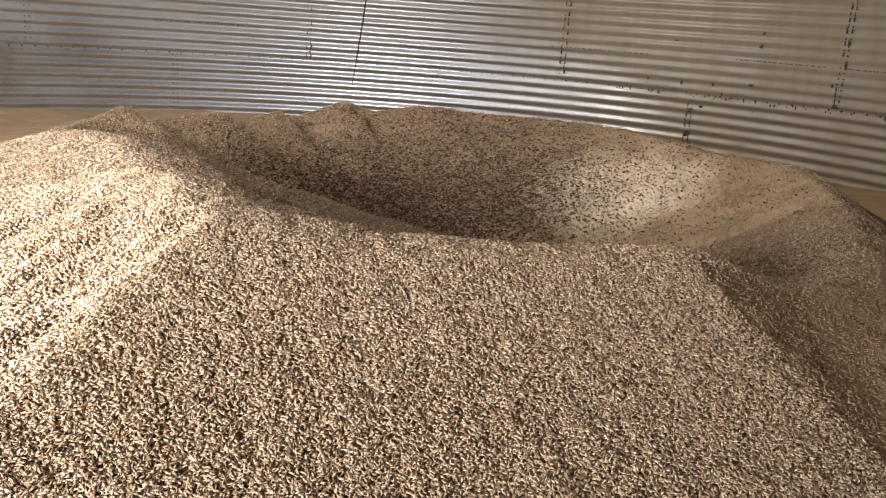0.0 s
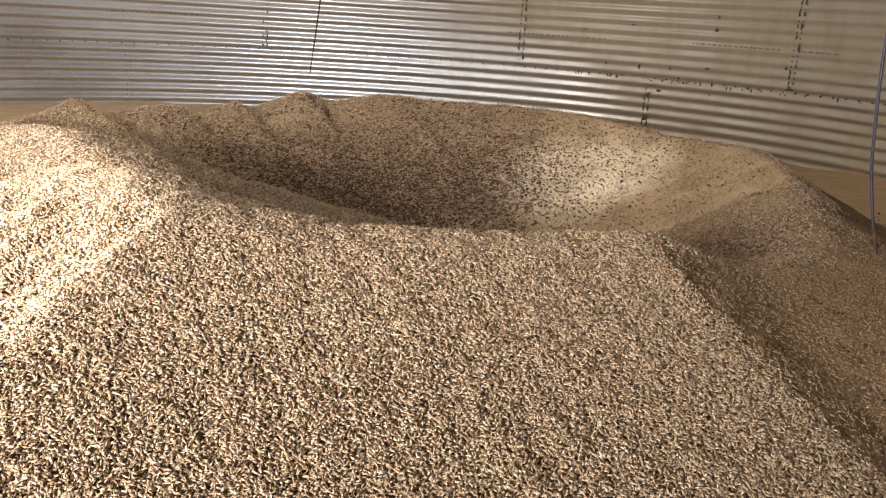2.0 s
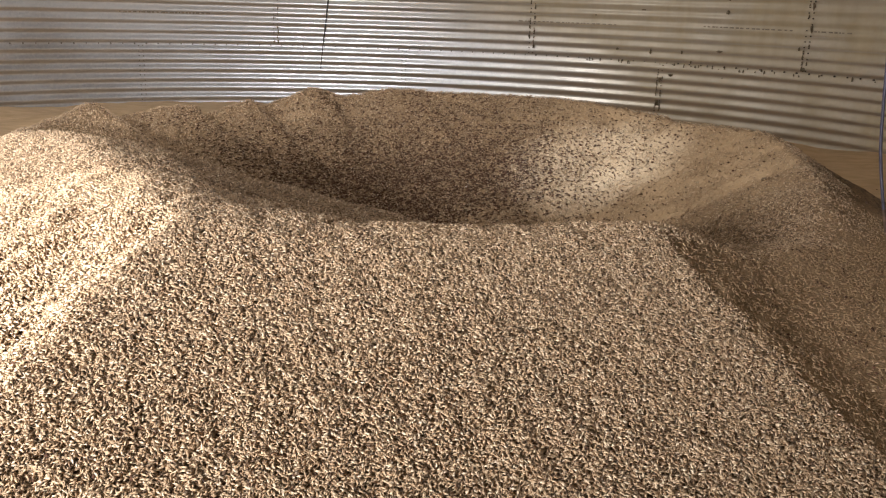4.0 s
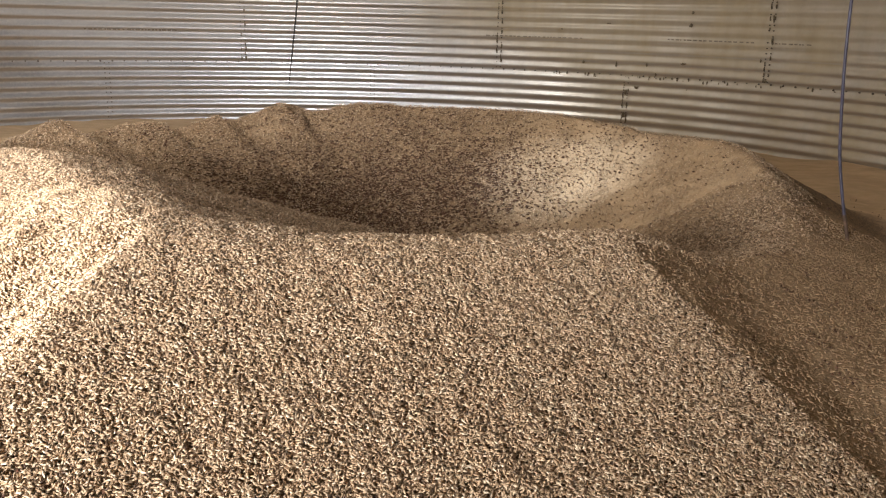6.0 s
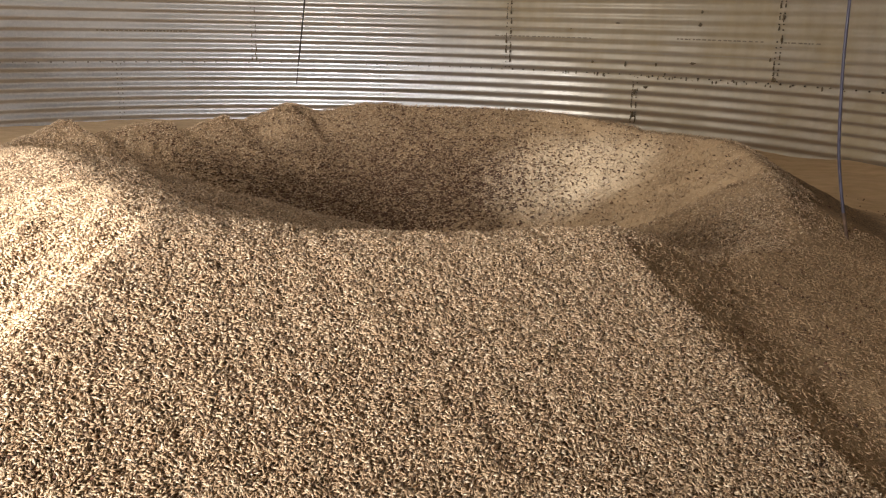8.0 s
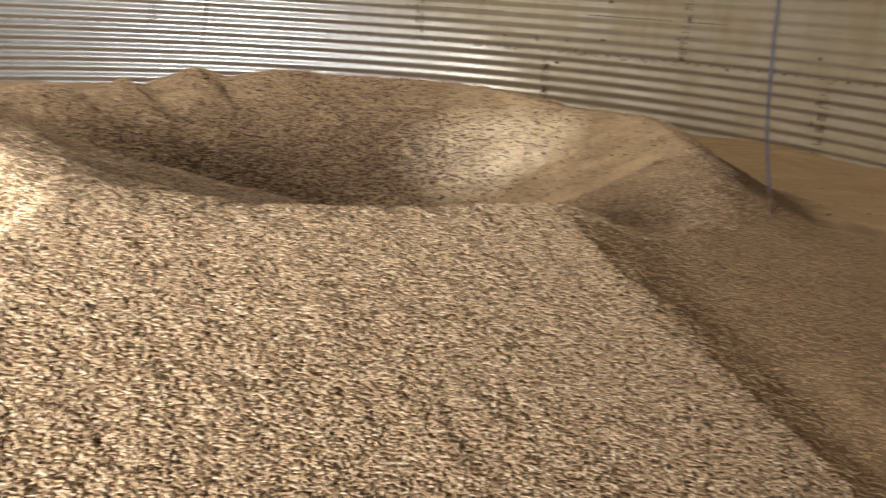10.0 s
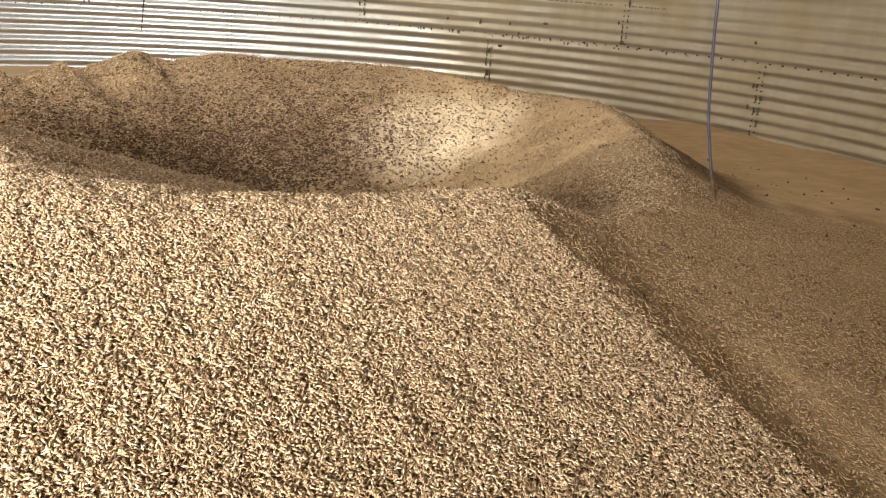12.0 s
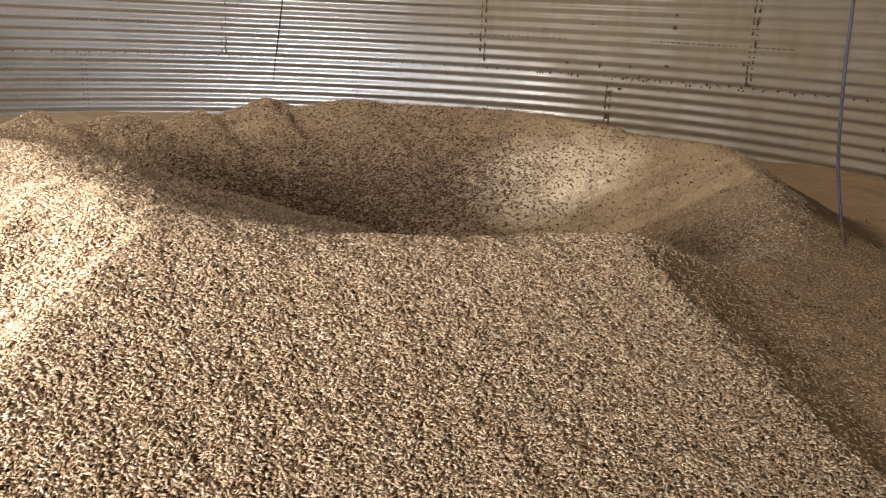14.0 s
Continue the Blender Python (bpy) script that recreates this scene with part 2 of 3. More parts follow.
wall = tagged(new("wall"), "round galvanised corrugated steel grain bin wall, bolted", "wall", kind="structure")
wall.location = (AX, AY, 0)
plain_sheet = sheet_mesh("sheet", ZINC)
bolt_sets = [bolt_mesh("bolts", BOLT, 3), bolt_mesh("bolts", RUST, 4)]
for ring in (2, 3, 4):
    for k in range(SHEETS):
        bearing = PHASE + (k - (0.5 if ring % 2 == 0 else 0)) * STEP
        mesh, rusty = plain_sheet, 0
        if ring == 3 and k in (0, 1):
            rusty = 1
        if ring == 2 and k in (1, 2):
            rusty = 1
        hatch = (HATCH_BEARING - bearing) % (2 * math.pi)
        if ring == 3 and hatch < STEP:
            mesh = sheet_mesh("sheet", ZINC, hatch)
        ob = new("sheet", mesh)
        ob.parent = wall
        ob.matrix_local = pose(0, 0, ring * RING, 0, 0, -math.degrees(bearing))
        b = new("bolts", bolt_sets[rusty])
        b.parent = ob
        tagged(b, kind="stuff")

# roof: a shallow cone of steel with an opening added for the fill lamps
roof = tagged(new("ceiling"), "conical galvanised steel bin roof with an added opening", "ceiling", kind="structure")
na, nr = 144, 40
ang = np.linspace(0, 2 * math.pi, na + 1)
rr = np.linspace(RAD + 0.05, 0.02, nr + 1)
A, Q = np.meshgrid(ang, rr)
H = EAVE + (RAD - Q) * math.tan(radians(28)) + 0.03 * (np.arange(na + 1) % 3 == 0)
verts = np.stack([AX + Q * np.sin(A), AY + Q * np.cos(A), H], -1).reshape(-1, 3)
i, j = np.meshgrid(np.arange(na), np.arange(nr))
q = (j * (na + 1) + i).ravel()
quads = np.stack([q, q + 1, q + na + 2, q + na + 1], -1)
middle = verts[quads].mean(1)
quads = quads[np.hypot(middle[:, 0] - FILL_OPENING.x, middle[:, 1] - FILL_OPENING.y) > 0.42]
roof_skin = new("roof_sheets", array_mesh("roof_sheets", verts, quads, ROOF_STEEL, False))
roof_skin.parent = roof


# ---------------------------------------------------------------- grain
def soft_min(k, *parts):
    out = parts[0]
    for p in parts[1:]:
        h = np.clip(0.5 + 0.5 * (p - out) / k, 0, 1)
        out = p * (1 - h) + out * h - k * h * (1 - h)
    return out


def soft_max(k, *parts):
    return -soft_min(k, *[-p for p in parts])


WAVES = [(random.Random(i).uniform(0, 2 * math.pi), random.Random(i + 50).uniform(0, 2 * math.pi)) for i in range(48)]


def ripple(x, y, first, last, length):
    """Smooth bumps of about that length, between -1 and 1."""
    out = 0 * x
    for way, start in WAVES[first:last]:
        k = 2 * math.pi / (length * (0.7 + 0.6 * start / 6.3))
        out = out + np.sin(k * (x * math.cos(way) + y * math.sin(way)) + start)
    return out / (last - first) ** 0.5 / 1.6


def ridge(x, y, ax, ay, az, bx, by, bz, slope):
    """Grain heaped along a line from a to b, falling off at that slope."""
    dx, dy = bx - ax, by - ay
    s = np.clip(((x - ax) * dx + (y - ay) * dy) / (dx * dx + dy * dy), 0, 1)
    d = np.hypot(x - ax - s * dx, y - ay - s * dy)
    return az + s * (bz - az) - slope * np.sqrt(d * d + 0.0009) + slope * 0.03


def beyond(x, y, px, py, nx_, ny_):
    """Distance past the line through p with that outward normal, 0 on the near side, rounded at the line."""
    d = ((x - px) * nx_ + (y - py) * ny_) / math.hypot(nx_, ny_)
    return 0.5 * (d + np.sqrt(d * d + 0.0004))


def fade(v, lo, hi):
    t = np.clip((v - lo) / (hi - lo), 0, 1)
    return t * t * (3 - 2 * t)


# the funnel that the unloading auger has drawn: its middle, and its rim as bearing (from +y towards +x), radius, height
FX, FY = 0.0, 3.35
RIM = ((-180, 1.62, 3.45), (-163, 1.76, 3.47), (-141, 1.44, 3.475), (-122, 1.30, 3.455), (-100, 1.62, 3.39), (-86, 1.80, 3.345), (-77, 1.82, 3.352), (-71, 1.84, 3.400), (-66.5, 1.82, 3.335),
       (-45, 1.79, 3.320), (-34, 1.86, 3.350), (-28, 1.86, 3.376), (-20, 1.81, 3.368), (-13, 1.75, 3.390), (5, 1.57, 3.388), (24, 1.49, 3.395), (36, 1.48, 3.372), (54, 1.41, 3.355),
       (75, 1.35, 3.385), (98, 1.26, 3.355), (113, 1.27, 3.350), (134, 1.40, 3.265), (153, 1.52, 3.31), (166, 1.54, 3.435), (180, 1.62, 3.45))
SLUMPS = ((-70.5, 0.055), (-52.5, 0.065), (-40.5, 0.058), (-27, 0.055), (-8, 0.015), (45, 0.02))   # gullies in the rim: bearing and depth


def rim_at(bearing, column, blur):
    """Radius (1) or height (2) of the funnel's rim at that bearing in degrees, smoothed."""
    at = [p[0] for p in RIM]
    value = [p[column] for p in RIM]
    return sum(np.interp((bearing + k * blur + 180) % 360 - 180, at, value) for k in (-1.5, -0.5, 0.5, 1.5)) / 4


def right_edge(x, y):
    """Distance past the right-hand edge of the mound."""
    return ((x - 0.440) * 0.94 + (y - 1.62) * 0.34 + 0.015) + 0.010 * ripple(x, y, 14, 26, 0.10)


def heap(x, y):
    """Height of the grain, and how much of it is covered by fine dust."""
    x = x + 0.008 * ripple(x, y, 0, 8, 0.30)
    y = y + 0.008 * ripple(x, y, 8, 16, 0.30)
    r = np.hypot(x - 0.9, y - 2.9)
    floor_ = 2.735 + 0.45 * np.exp(-(r / 2.3) ** 2) + 0.02 * ripple(x, y, 16, 24, 1.1) * fade(r, 0.6, 2) + 0.007 * ripple(x, y, 22, 32, 0.33) * fade(r, 0.5, 1.2)
    # the mound in front: its near face, its flat top, and the flanks that fall off past its edges
    front = 3.005 + 0.25 * y - 0.12 * x
    flank = 3.375 + 0.265 * x + 0.163 * y
    top = 3.580 - 0.045 * y
    past_left = beyond(x, y, -0.640, 1.355, -0.968, 0.252)
    across = (x + 0.64) * 0.968 - (y - 1.355) * 0.252
    furrow = np.sin(across * 40 + 1.5 * ripple(x, y, 3, 9, 0.7)) + 0.6 * np.sin(across * 71 + 2.0)
    flank = flank + 0.017 * furrow * fade(past_left, 0.02, 0.12) * fade(2.3 - y, 0.0, 0.8)
    mound = soft_min(0.02, 0.012 + soft_min(0.05, front, top), flank)
    edge = right_edge(x, y)
    past_right = 0.5 * (edge + np.sqrt(edge * edge + 0.0004))
    mound = mound - 0.36 * past_right
    mound = mound - 0.45 * beyond(x, y, -1.30, 2.85, -0.30, 0.95) * fade(-x, 0.9, 1.2)
    # the funnel: a cone of sliding grain, and the ridge round its far side
    dx, dy = x - FX, y - FY
    rho, bearing = np.hypot(dx, dy), np.degrees(np.arctan2(dx, dy))
    wide, high = rim_at(bearing, 1, 4.0), rim_at(bearing, 2, 1.0)
    far_side = fade(bearing, -104, -88) * (1 - fade(bearing, 116, 132))
    slump = 0 * x
    for way, depth in SLUMPS:
        phi = bearing - way - 10 * (1 - rho / wide) + 0.8 * ripple(x, y, 9, 18, 0.12)
        slump = slump + depth * fade(phi, 0, 2.6) * (1 - fade(phi, 2.6, 13.0))
    slump = slump * fade(rho / wide, 0.76, 0.93)
    inward = wide - rho
    slope = 0.53 - 0.10 * fade(np.abs(bearing), 110, 170) - 0.14 * fade(bearing, -178, -158) * (1 - fade(bearing, -136, -100)) - 0.17 * fade(bearing, 100, 130) * (1 - fade(bearing, 148, 166))
    bowl = high - slope * inward - slump + 0.006 * ripple(x, y, 4, 16, 0.24)
    bowl = soft_max(0.12, bowl, 2.66 + 0 * x)
    outer = high - 0.50 * (rho - wide) - 0.6 * slump
    lip = ridge(x, y, 1.16, 2.88, 3.35, 1.26, 2.48, 3.17, 0.50)
    saddle = ridge(x, y, 0.50, 1.95, 3.32, 1.15, 2.40, 3.225, 0.20)
    solid = soft_max(0.025, floor_, mound, outer, lip, saddle)
    z = soft_min(0.10 - 0.085 * far_side - 0.06 * fade(x, 0.1, 0.4) * (1 - far_side), solid, bowl)
    within = fade(inward, -0.05, 0.03) * far_side
    near = np.maximum(np.maximum(mound, outer), np.maximum(lip, saddle))
    dust = fade(floor_ - near + 0.02 * ripple(x, y, 5, 14, 0.25), 0.0, 0.09)
    dust = dust * (1 - (1 - fade(x + 0.15 * ripple(x, y, 10, 20, 0.5), 0.95, 1.65)) * (1 - fade(y, 2.6, 3.0))) * (1 - fade(inward, -0.06, 0.0))
    dust = np.maximum(dust, 0.48 * fade(edge, 0.0, 0.03) * (1 - fade(y - 0.50 * fade(x, 0.95, 1.20), 2.15, 2.45)))
    # the far side of the funnel: fines have slid down over the kernels, more of them to the east
    dust = np.maximum(dust, (0.28 + 0.36 * fade(x, 0.1, 0.8) + 0.10 * ripple(x, y, 6, 14, 0.3)) * within * fade(y, 2.6, 3.2))
    z = z + 0.003 * ripple(x, y, 24, 34, 0.11) + 0.002 * ripple(x, y, 34, 44, 0.045)
    return z, dust


def steps(lo, hi, fine_lo, fine_hi, fine, coarse):
    return np.concatenate([np.arange(lo, fine_lo, coarse), np.arange(fine_lo, fine_hi, fine), np.arange(fine_hi, hi + coarse, coarse)])


gx = steps(AX - RAD, AX + RAD, -2.2, 2.2, 0.0155, 0.07)
gy = steps(AY - RAD, AY + RAD, 0.5, 5.4, 0.0155, 0.07)
X, Y = np.meshgrid(gx, gy)
away = np.hypot(X - AX, Y - AY)
pull = np.minimum(1.0, (RAD - 0.004) / np.maximum(away, 0.1))
X, Y = AX + (X - AX) * pull, AY + (Y - AY) * pull
Z, D = heap(X, Y)
nx = len(gx)
i, j = np.meshgrid(np.arange(nx - 1), np.arange(len(gy) - 1))
inside = away < RAD
keep = (inside[:-1, :-1] | inside[1:, :-1] | inside[:-1, 1:] | inside[1:, 1:]).ravel()
q = (j * nx + i).ravel()[keep]
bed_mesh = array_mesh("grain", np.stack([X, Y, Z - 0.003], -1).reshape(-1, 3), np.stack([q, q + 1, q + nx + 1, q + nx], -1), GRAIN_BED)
bed_mesh.attributes.new("dust", "FLOAT", "POINT").data.foreach_set("value", D.ravel().astype(np.float32))
grain = tagged(new("grain", bed_mesh), "heaped pale straw-coloured cereal grain with a hollow", "grain", kind="structure")


def specks(count, seed):
    """Small dark specks lying on the far side of the hollow."""
    rng = np.random.default_rng(seed)
    x = np.where(rng.random(count) < 0.88, rng.normal(-0.28, 0.50, count), rng.uniform(-1.7, 1.25, count))
    y = np.where(rng.random(count) < 0.55, rng.normal(4.25, 0.22, count), rng.uniform(3.3, 5.1, count))
    z, _ = heap(x, y)
    inside = np.hypot(x - FX, y - FY) < rim_at(np.degrees(np.arctan2(x - FX, y - FY)), 1, 4.0) - 0.02
    x, y, z = x[inside], y[inside], z[inside]
    n = len(x)
    way = rng.normal(0.1, 0.5, n)
    along = np.stack([np.cos(way), np.sin(way) * 0.8, rng.normal(0.05, 0.2, n)], -1) * rng.uniform(0.006, 0.0140, n)[:, None] * (1 - 0.4 * fade(x, 0.2, 0.7))[:, None]
    side = np.stack([-np.sin(way), np.cos(way), np.full(n, 0.5)], -1) * rng.uniform(0.0032, 0.0066, n)[:, None]
    up = np.tile([[0.0, -0.0012, 0.0022]], (n, 1))
    c = np.stack([x, y, z + 0.0022], -1)
    verts = np.stack([c - along, c + side, c + up, c - side, c - up, c + along], 1).reshape(-1, 3)
    base = np.array([[0, 2, 1], [0, 3, 2], [0, 4, 3], [0, 1, 4], [5, 1, 2], [5, 2, 3], [5, 3, 4], [5, 4, 1]])
    faces = (base[None] + 6 * np.arange(n)[:, None, None]).reshape(-1, 3)
    ob = new("dark_specks", array_mesh("dark_specks", verts, faces, DARK_BROWN))
    return tagged(ob, "dark brown specks scattered on the hollow's slope", "husks", kind="stuff")


def clods(count, seed, x0, x1, y0, y1, size, mat=DARK_BROWN):
    """Dark crumbs of caked grain lying about on the slopes, also used as shaded gaps."""
    rng = np.random.default_rng(seed)
    x, y = rng.uniform(x0, x1, count), rng.uniform(y0, y1, count)
    bunch = ripple(x, y, 2, 12, 0.22)
    x, y = x[bunch > 0.25], y[bunch > 0.25]
    z, _ = heap(x, y)
    n = len(x)
    shape = np.array([[1, 0, 0], [-1, 0, 0], [0, 1, 0], [0, -1, 0], [0, 0, 0.8], [0, 0, -0.8]], float)
    spin = rng.uniform(0, 2 * math.pi, n)
    big = rng.uniform(0.35, 1.0, (n, 1)) * size * rng.uniform(0.6, 1.3, (n, 3))
    v = shape[None] * big[:, None, :] * rng.uniform(0.7, 1.2, (n, 6, 1))
    co, si = np.cos(spin)[:, None], np.sin(spin)[:, None]
    v = np.stack([v[..., 0] * co - v[..., 1] * si, v[..., 0] * si + v[..., 1] * co, v[..., 2]], -1)
    verts = (v + np.stack([x, y, z + size * 0.25], -1)[:, None]).reshape(-1, 3)
    base = np.array([[0, 2, 4], [2, 1, 4], [1, 3, 4], [3, 0, 4], [2, 0, 5], [1, 2, 5], [3, 1, 5], [0, 3, 5]])
    faces = (base[None] + 6 * np.arange(n)[:, None, None]).reshape(-1, 3)
    ob = new("clods_and_gap_dots", array_mesh("clods_and_gap_dots", verts, faces, mat))
    return tagged(ob, "small dark brown clods of caked grain and shade dots", "clods", kind="stuff")


def kernels(count, x0, x1, y0, y1, seed, grow=1.0, dusty=False):
    """Single grains lying on the heap, as spindles; the dusty ones, browned for shade too, lie on the caked slope past
    the mound's edge.
    """
    rng = np.random.default_rng(seed)
    x, y = rng.uniform(x0, x1, count), rng.uniform(y0, y1, count)
    z, d = heap(x, y)
    # only what lies in front of or on the hollow's side, and not under dust
    caked = fade(right_edge(x, y), -0.004, 0.014) * (1 - fade(y - 1.92 - 0.89 * (x - 0.6) + 0.05 * ripple(x, y, 4, 14, 0.2), -0.02, 0.10))
    caked = np.maximum(caked, fade(x, 1.20, 1.32) * (1 - fade(y, 2.9, 3.1)))
    if dusty:
        keep = (rng.random(count) < caked) & (d < rng.uniform(0.3, 1.0, count))
    else:
        keep = (d < rng.uniform(0.1, 0.82, count)) & (np.abs(x - 0.05) < 0.76 * y + 0.20) & (rng.random(count) > 0.995 * caked)
    x, y, z = x[keep], y[keep], z[keep]
    n = len(x)
    e = 0.01
    sx, sy = (heap(x + e, y)[0] - z) / e, (heap(x, y + e)[0] - z) / e
    nrm = np.stack([-sx, -sy, np.ones(n)], -1)
    nrm /= np.linalg.norm(nrm, axis=1)[:, None]
    yaw = rng.uniform(0, 2 * math.pi, n)
    along = np.stack([np.cos(yaw), np.sin(yaw), np.zeros(n)], -1)
    along -= nrm * (along * nrm).sum(1)[:, None]
    along /= np.linalg.norm(along, axis=1)[:, None]
    along += nrm * rng.normal(0, 0.42, n)[:, None]
    along /= np.linalg.norm(along, axis=1)[:, None]
    side = np.cross(nrm, along)
    side /= np.linalg.norm(side, axis=1)[:, None]
    up = np.cross(along, side)
    length = grow * rng.uniform(0.0040, 0.0058, n)[:, None]
    wide = grow * rng.uniform(0.0012, 0.0016, n)[:, None]
    c = np.stack([x, y, z], -1) + nrm * grow * rng.uniform(-0.0030, 0.0048, n)[:, None]
    if y0 > 2:      # far ones: two tips, two shoulders
        lift = up * wide * 0.6
        verts = np.stack([c - along * length, c + side * wide + lift, c - side * wide + lift, c + along * length], 1).reshape(-1, 3)
        base = np.array([[0, 1, 2], [3, 2, 1], [0, 3, 1], [0, 2, 3]])
    else:
        verts = np.stack([c - along * length, c + up * wide, c + side * wide - up * wide * 0.5, c - side * wide - up * wide * 0.5, c + along * length], 1).reshape(-1, 3)
        base = np.array([[0, 1, 2], [0, 2, 3], [0, 3, 1], [4, 2, 1], [4, 3, 2], [4, 1, 3]])
    faces = (base[None] + (base.max() + 1) * np.arange(n)[:, None, None]).reshape(-1, 3)
    ob = new("grain_kernels", array_mesh("grain_kernels", verts, faces, DUSTY_SHADE_HUSK if dusty else HUSK))
    return tagged(ob, "brown dusty kernels with the slope's shade in their colour" if dusty else "loose pale barley-like kernels covering the heap", "grain", kind="stuff")


kernels(285000, -1.3, 0.85, 0.87, 2.1, 1, 1.22)
kernels(300000, -2.1, 1.4, 2.1, 5.2, 2, 1.55)
kernels(60000, 0.42, 2.1, 0.9, 2.75, 3, 1.1, True)
specks(13500, 7)
clods(1300, 11, 0.55, 1.35, 1.3, 2.45, 0.005)
clods(700, 12, 1.10, 1.34, 2.60, 3.25, 0.010, CAKED)
clods(350, 13, 1.3, 3.2, 2.2, 5.5, 0.009)
# dark bits on the mound's face stand in for shaded holes between kernels
clods(2200, 14, -0.75, 0.5, 0.85, 1.8, 0.0050)


# ---------------------------------------------------------------- cables
def cable(name, points, radius, mat, label):
    cu = bpy.data.curves.new(name, "CURVE")
    cu.dimensions, cu.bevel_depth, cu.bevel_resolution, cu.use_fill_caps = "3D", radius, 3, True
    sp = cu.splines.new("NURBS")
    sp.points.add(len(points) - 1)
    for p, co in zip(sp.points, points):
        p.co = (*co, 1)
    sp.use_endpoint_u, sp.order_u = True, 3
    tmp = bpy.data.objects.new(name, cu)
    me = bpy.data.meshes.new_from_object(tmp)
    bpy.data.objects.remove(tmp)
    me.materials.clear()
    me.materials.append(mat)
    return tagged(new(name, me), label, "cable")


sensor = cable("sensor_cable", [(1.215, 2.655, 7.5), (1.225, 2.650, 4.6), (1.235, 2.645, 3.86), (1.255, 2.640, 3.60), (1.27, 2.635, 3.45), (1.300, 2.615, 3.30)],
               0.0052, HOSE, "violet grey sensor cable hanging onto the grain")
tip = cable("cable_end", [(1.300, 2.615, 3.302), (1.318, 2.607, 3.23), (1.325, 2.604, 3.17), (1.328, 2.602, 3.08)], 0.0060, DIRTY, "dirty brown cable end")
tip.parent = sensor
del tip["category"]
thin = cable("thin_cable", [(-0.70, 5.46, 7.2), (-0.78, 5.46, 4.4), (-0.84, 5.46, 3.8), (-0.868, 5.46, 3.60)], 0.0050, BLACK, "thin black cable hanging from the roof")
wire = cable("wire_end", [(-0.868, 5.46, 3.602), (-0.876, 5.46, 3.53), (-0.886, 5.46, 3.455)], 0.0030, BLACK, "bare dark wire end")
wire.parent = thin
del wire["category"]


# ---------------------------------------------------------------- marks on the wall
def mud_spot(bearing, z, size, tall):
    """A dried splash of dirt on the steel, with an uneven edge."""
    rng = random.Random(round(bearing * 1000 + z * 100))
    bm = bmesh.new()
    ring = []
    for k in range(14):
        a = 2 * math.pi * k / 14
        r = size * rng.uniform(0.6, 1.15)
        ring.append((r * math.cos(a), r * math.sin(a) * tall))
    m = Matrix.Rotation(-bearing, 4, "Z")
    rim = [bm.verts.new(m @ Vector((px, RAD - 0.010, z + pz))) for px, pz in ring]
    top = [bm.verts.new(m @ Vector((px * 0.6, RAD - 0.017, z + pz * 0.6))) for px, pz in ring]
    for k in range(14):
        bm.faces.new((rim[k], rim[(k + 1) % 14], top[(k + 1) % 14], top[k]))
    bm.faces.new(top)
    return link_mesh("mud_spot", bm, MUD, wall, smooth=True)


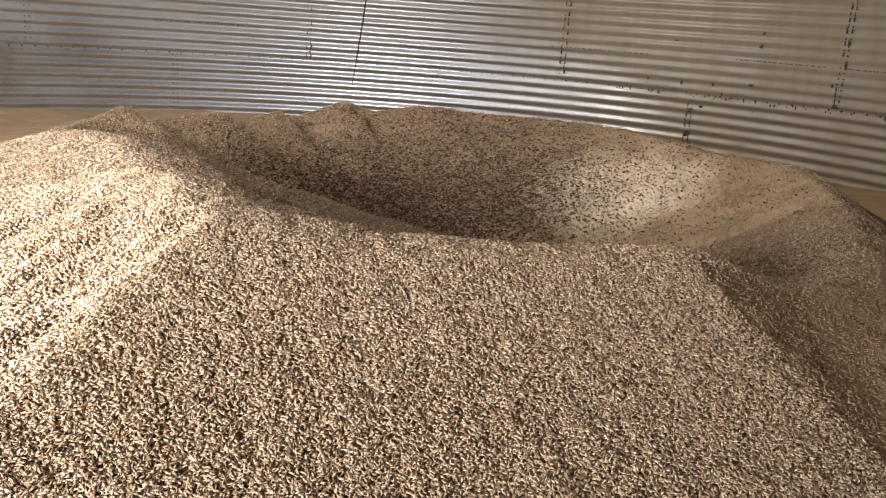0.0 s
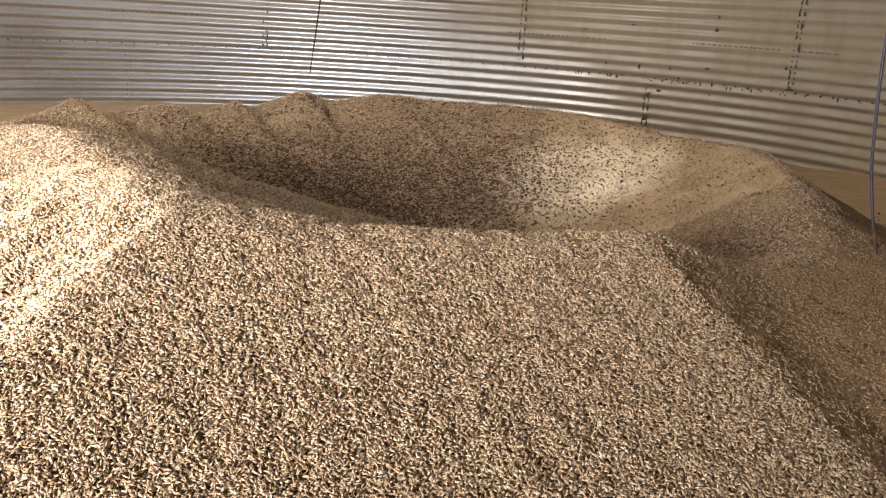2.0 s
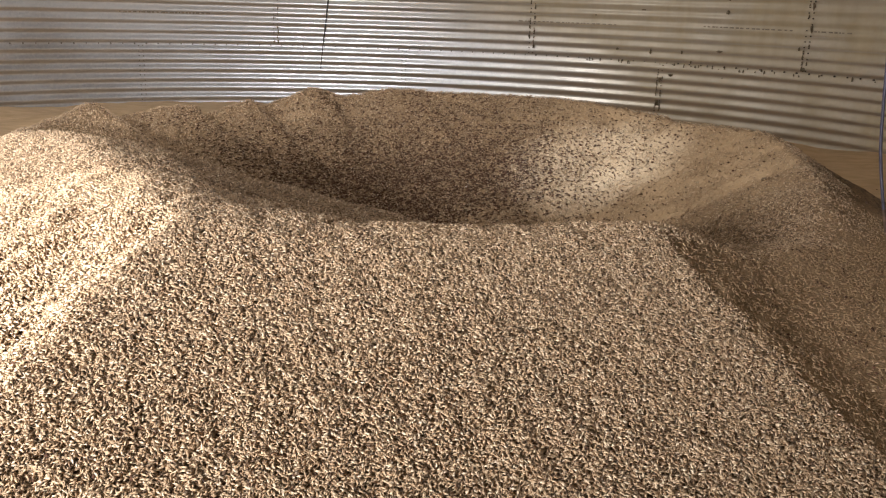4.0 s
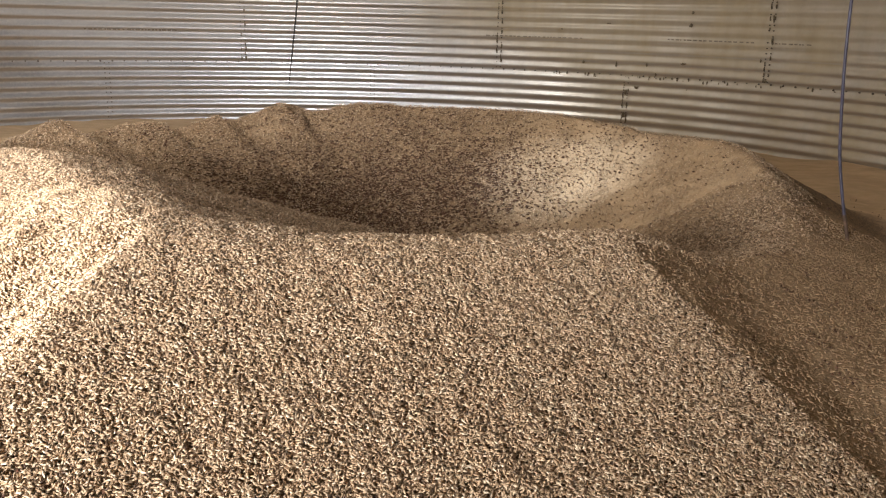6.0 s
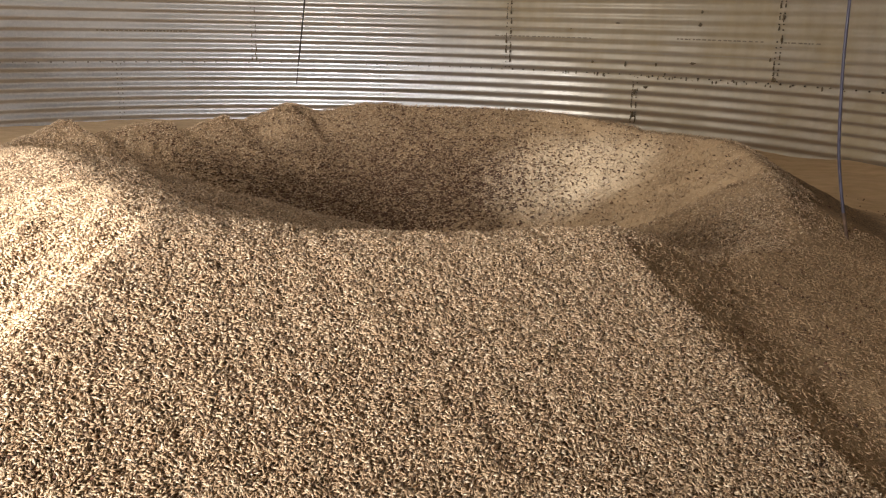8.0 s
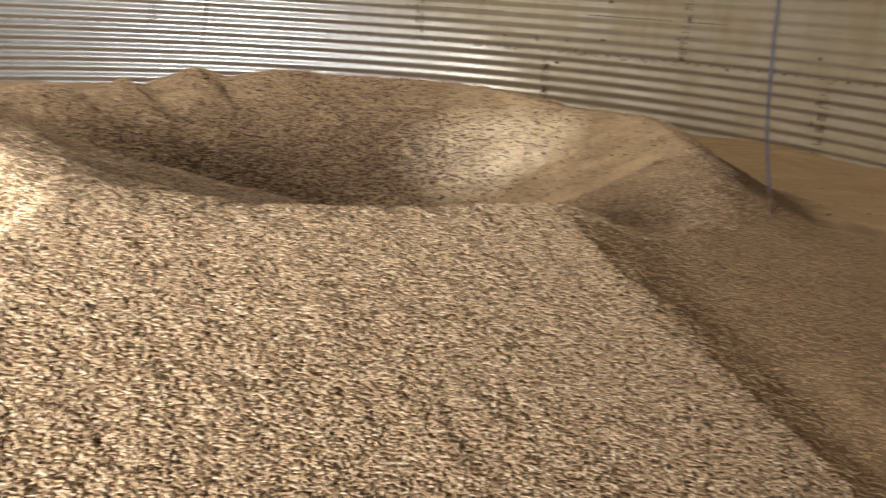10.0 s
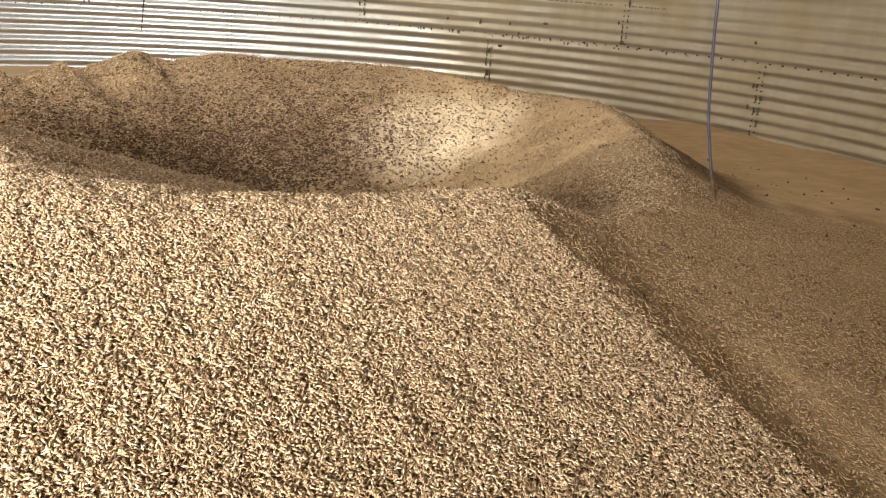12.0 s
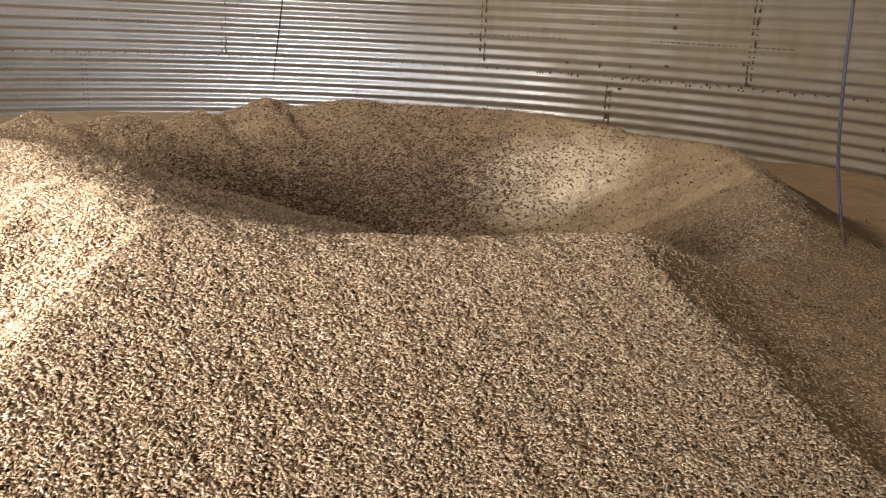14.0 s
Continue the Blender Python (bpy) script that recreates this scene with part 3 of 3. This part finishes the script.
MUD = plain("dried_mud", (0.13, 0.10, 0.06), 0.9, 0, 0.4, 80)
for bearing, z, size, tall in ((0.503, 3.47, 0.028, 1.0), (0.569, 3.46, 0.020, 2.6), (0.629, 3.47, 0.018, 2.2), (0.700, 3.50, 0.060, 0.35),
                               (0.707, 3.87, 0.036, 1.0), (0.708, 3.99, 0.024, 1.2), (0.612, 3.24, 0.045, 0.6), (0.456, 3.80, 0.016, 1.0),
                               (0.548, 3.87, 0.040, 0.3), (0.841, 3.57, 0.022, 1.4), (0.852, 3.39, 0.050, 0.7), (0.710, 3.25, 0.014, 1.0),
                               (0.590, 2.95, 0.034, 1.6), (0.592, 3.19, 0.030, 1.8), (0.648, 3.38, 0.018, 1.6), (0.636, 3.35, 0.015, 1.4),
                               (0.856, 3.95, 0.026, 2.6), (0.857, 3.75, 0.022, 3.0), (1.100, 2.98, 0.03, 1.5), (1.104, 3.16, 0.022, 1.6), (1.095, 3.52, 0.03, 1.0)):
    mud_spot(bearing, z, size * 0.6, tall)


# rust and dirt running down from the bolts of the laps
drip = random.Random(21)
for lap, low, high, much in ((PHASE - STEP, 3.40, 4.45, 0.35), (PHASE, 3.40, 4.45, 0.6), (PHASE + STEP, 3.40, 4.45, 0.6), (PHASE + STEP / 2, 2.9, 3.34, 0.7), (PHASE + 1.5 * STEP, 2.7, 3.34, 0.5)):
    for k in range(int((high - low) / PITCH * 2)):
        for side in (-0.022, 0.022):
            if drip.random() < much:
                mud_spot(lap + (side + drip.uniform(-0.006, 0.006)) / RAD, low + k * PITCH / 2, drip.uniform(0.006, 0.011), drip.uniform(1.2, 3.2))
for k in range(34):
    mud_spot(drip.uniform(0.40, 0.98), 3 * RING - drip.uniform(0.0, 0.03), drip.uniform(0.005, 0.010), drip.uniform(1.0, 2.4))


def printed_line(bearing0, bearing1, z, seed):
    """A faint line of unreadable print, as short bars along a corrugation."""
    rng = random.Random(seed)
    bm = bmesh.new()
    at = bearing0
    while at < bearing1:
        run = rng.uniform(0.012, 0.045) / RAD
        corners = [(at, z - 0.006), (at + run, z - 0.006), (at + run, z + 0.006), (at, z + 0.006)]
        bm.faces.new([bm.verts.new((math.sin(a) * (RAD - 0.0125), math.cos(a) * (RAD - 0.0125), h)) for a, h in corners])
        at += run + rng.uniform(0.008, 0.030) / RAD
    solid = bmesh.ops.extrude_face_region(bm, geom=bm.faces[:])
    moved = [v for v in solid["geom"] if isinstance(v, bmesh.types.BMVert)]
    for v in moved:
        v.co = v.co * 1.0 + Vector((v.co.x, v.co.y, 0)).normalized() * 0.003
    return link_mesh("printed_line", bm, INK, wall)


printed_line(-0.491, -0.329, 3.68, 1)
printed_line(0.302, 0.499, 3.71, 2)
printed_line(0.665, 0.827, 3.73, 3)
printed_line(0.857, 0.926, 3.73, 4)
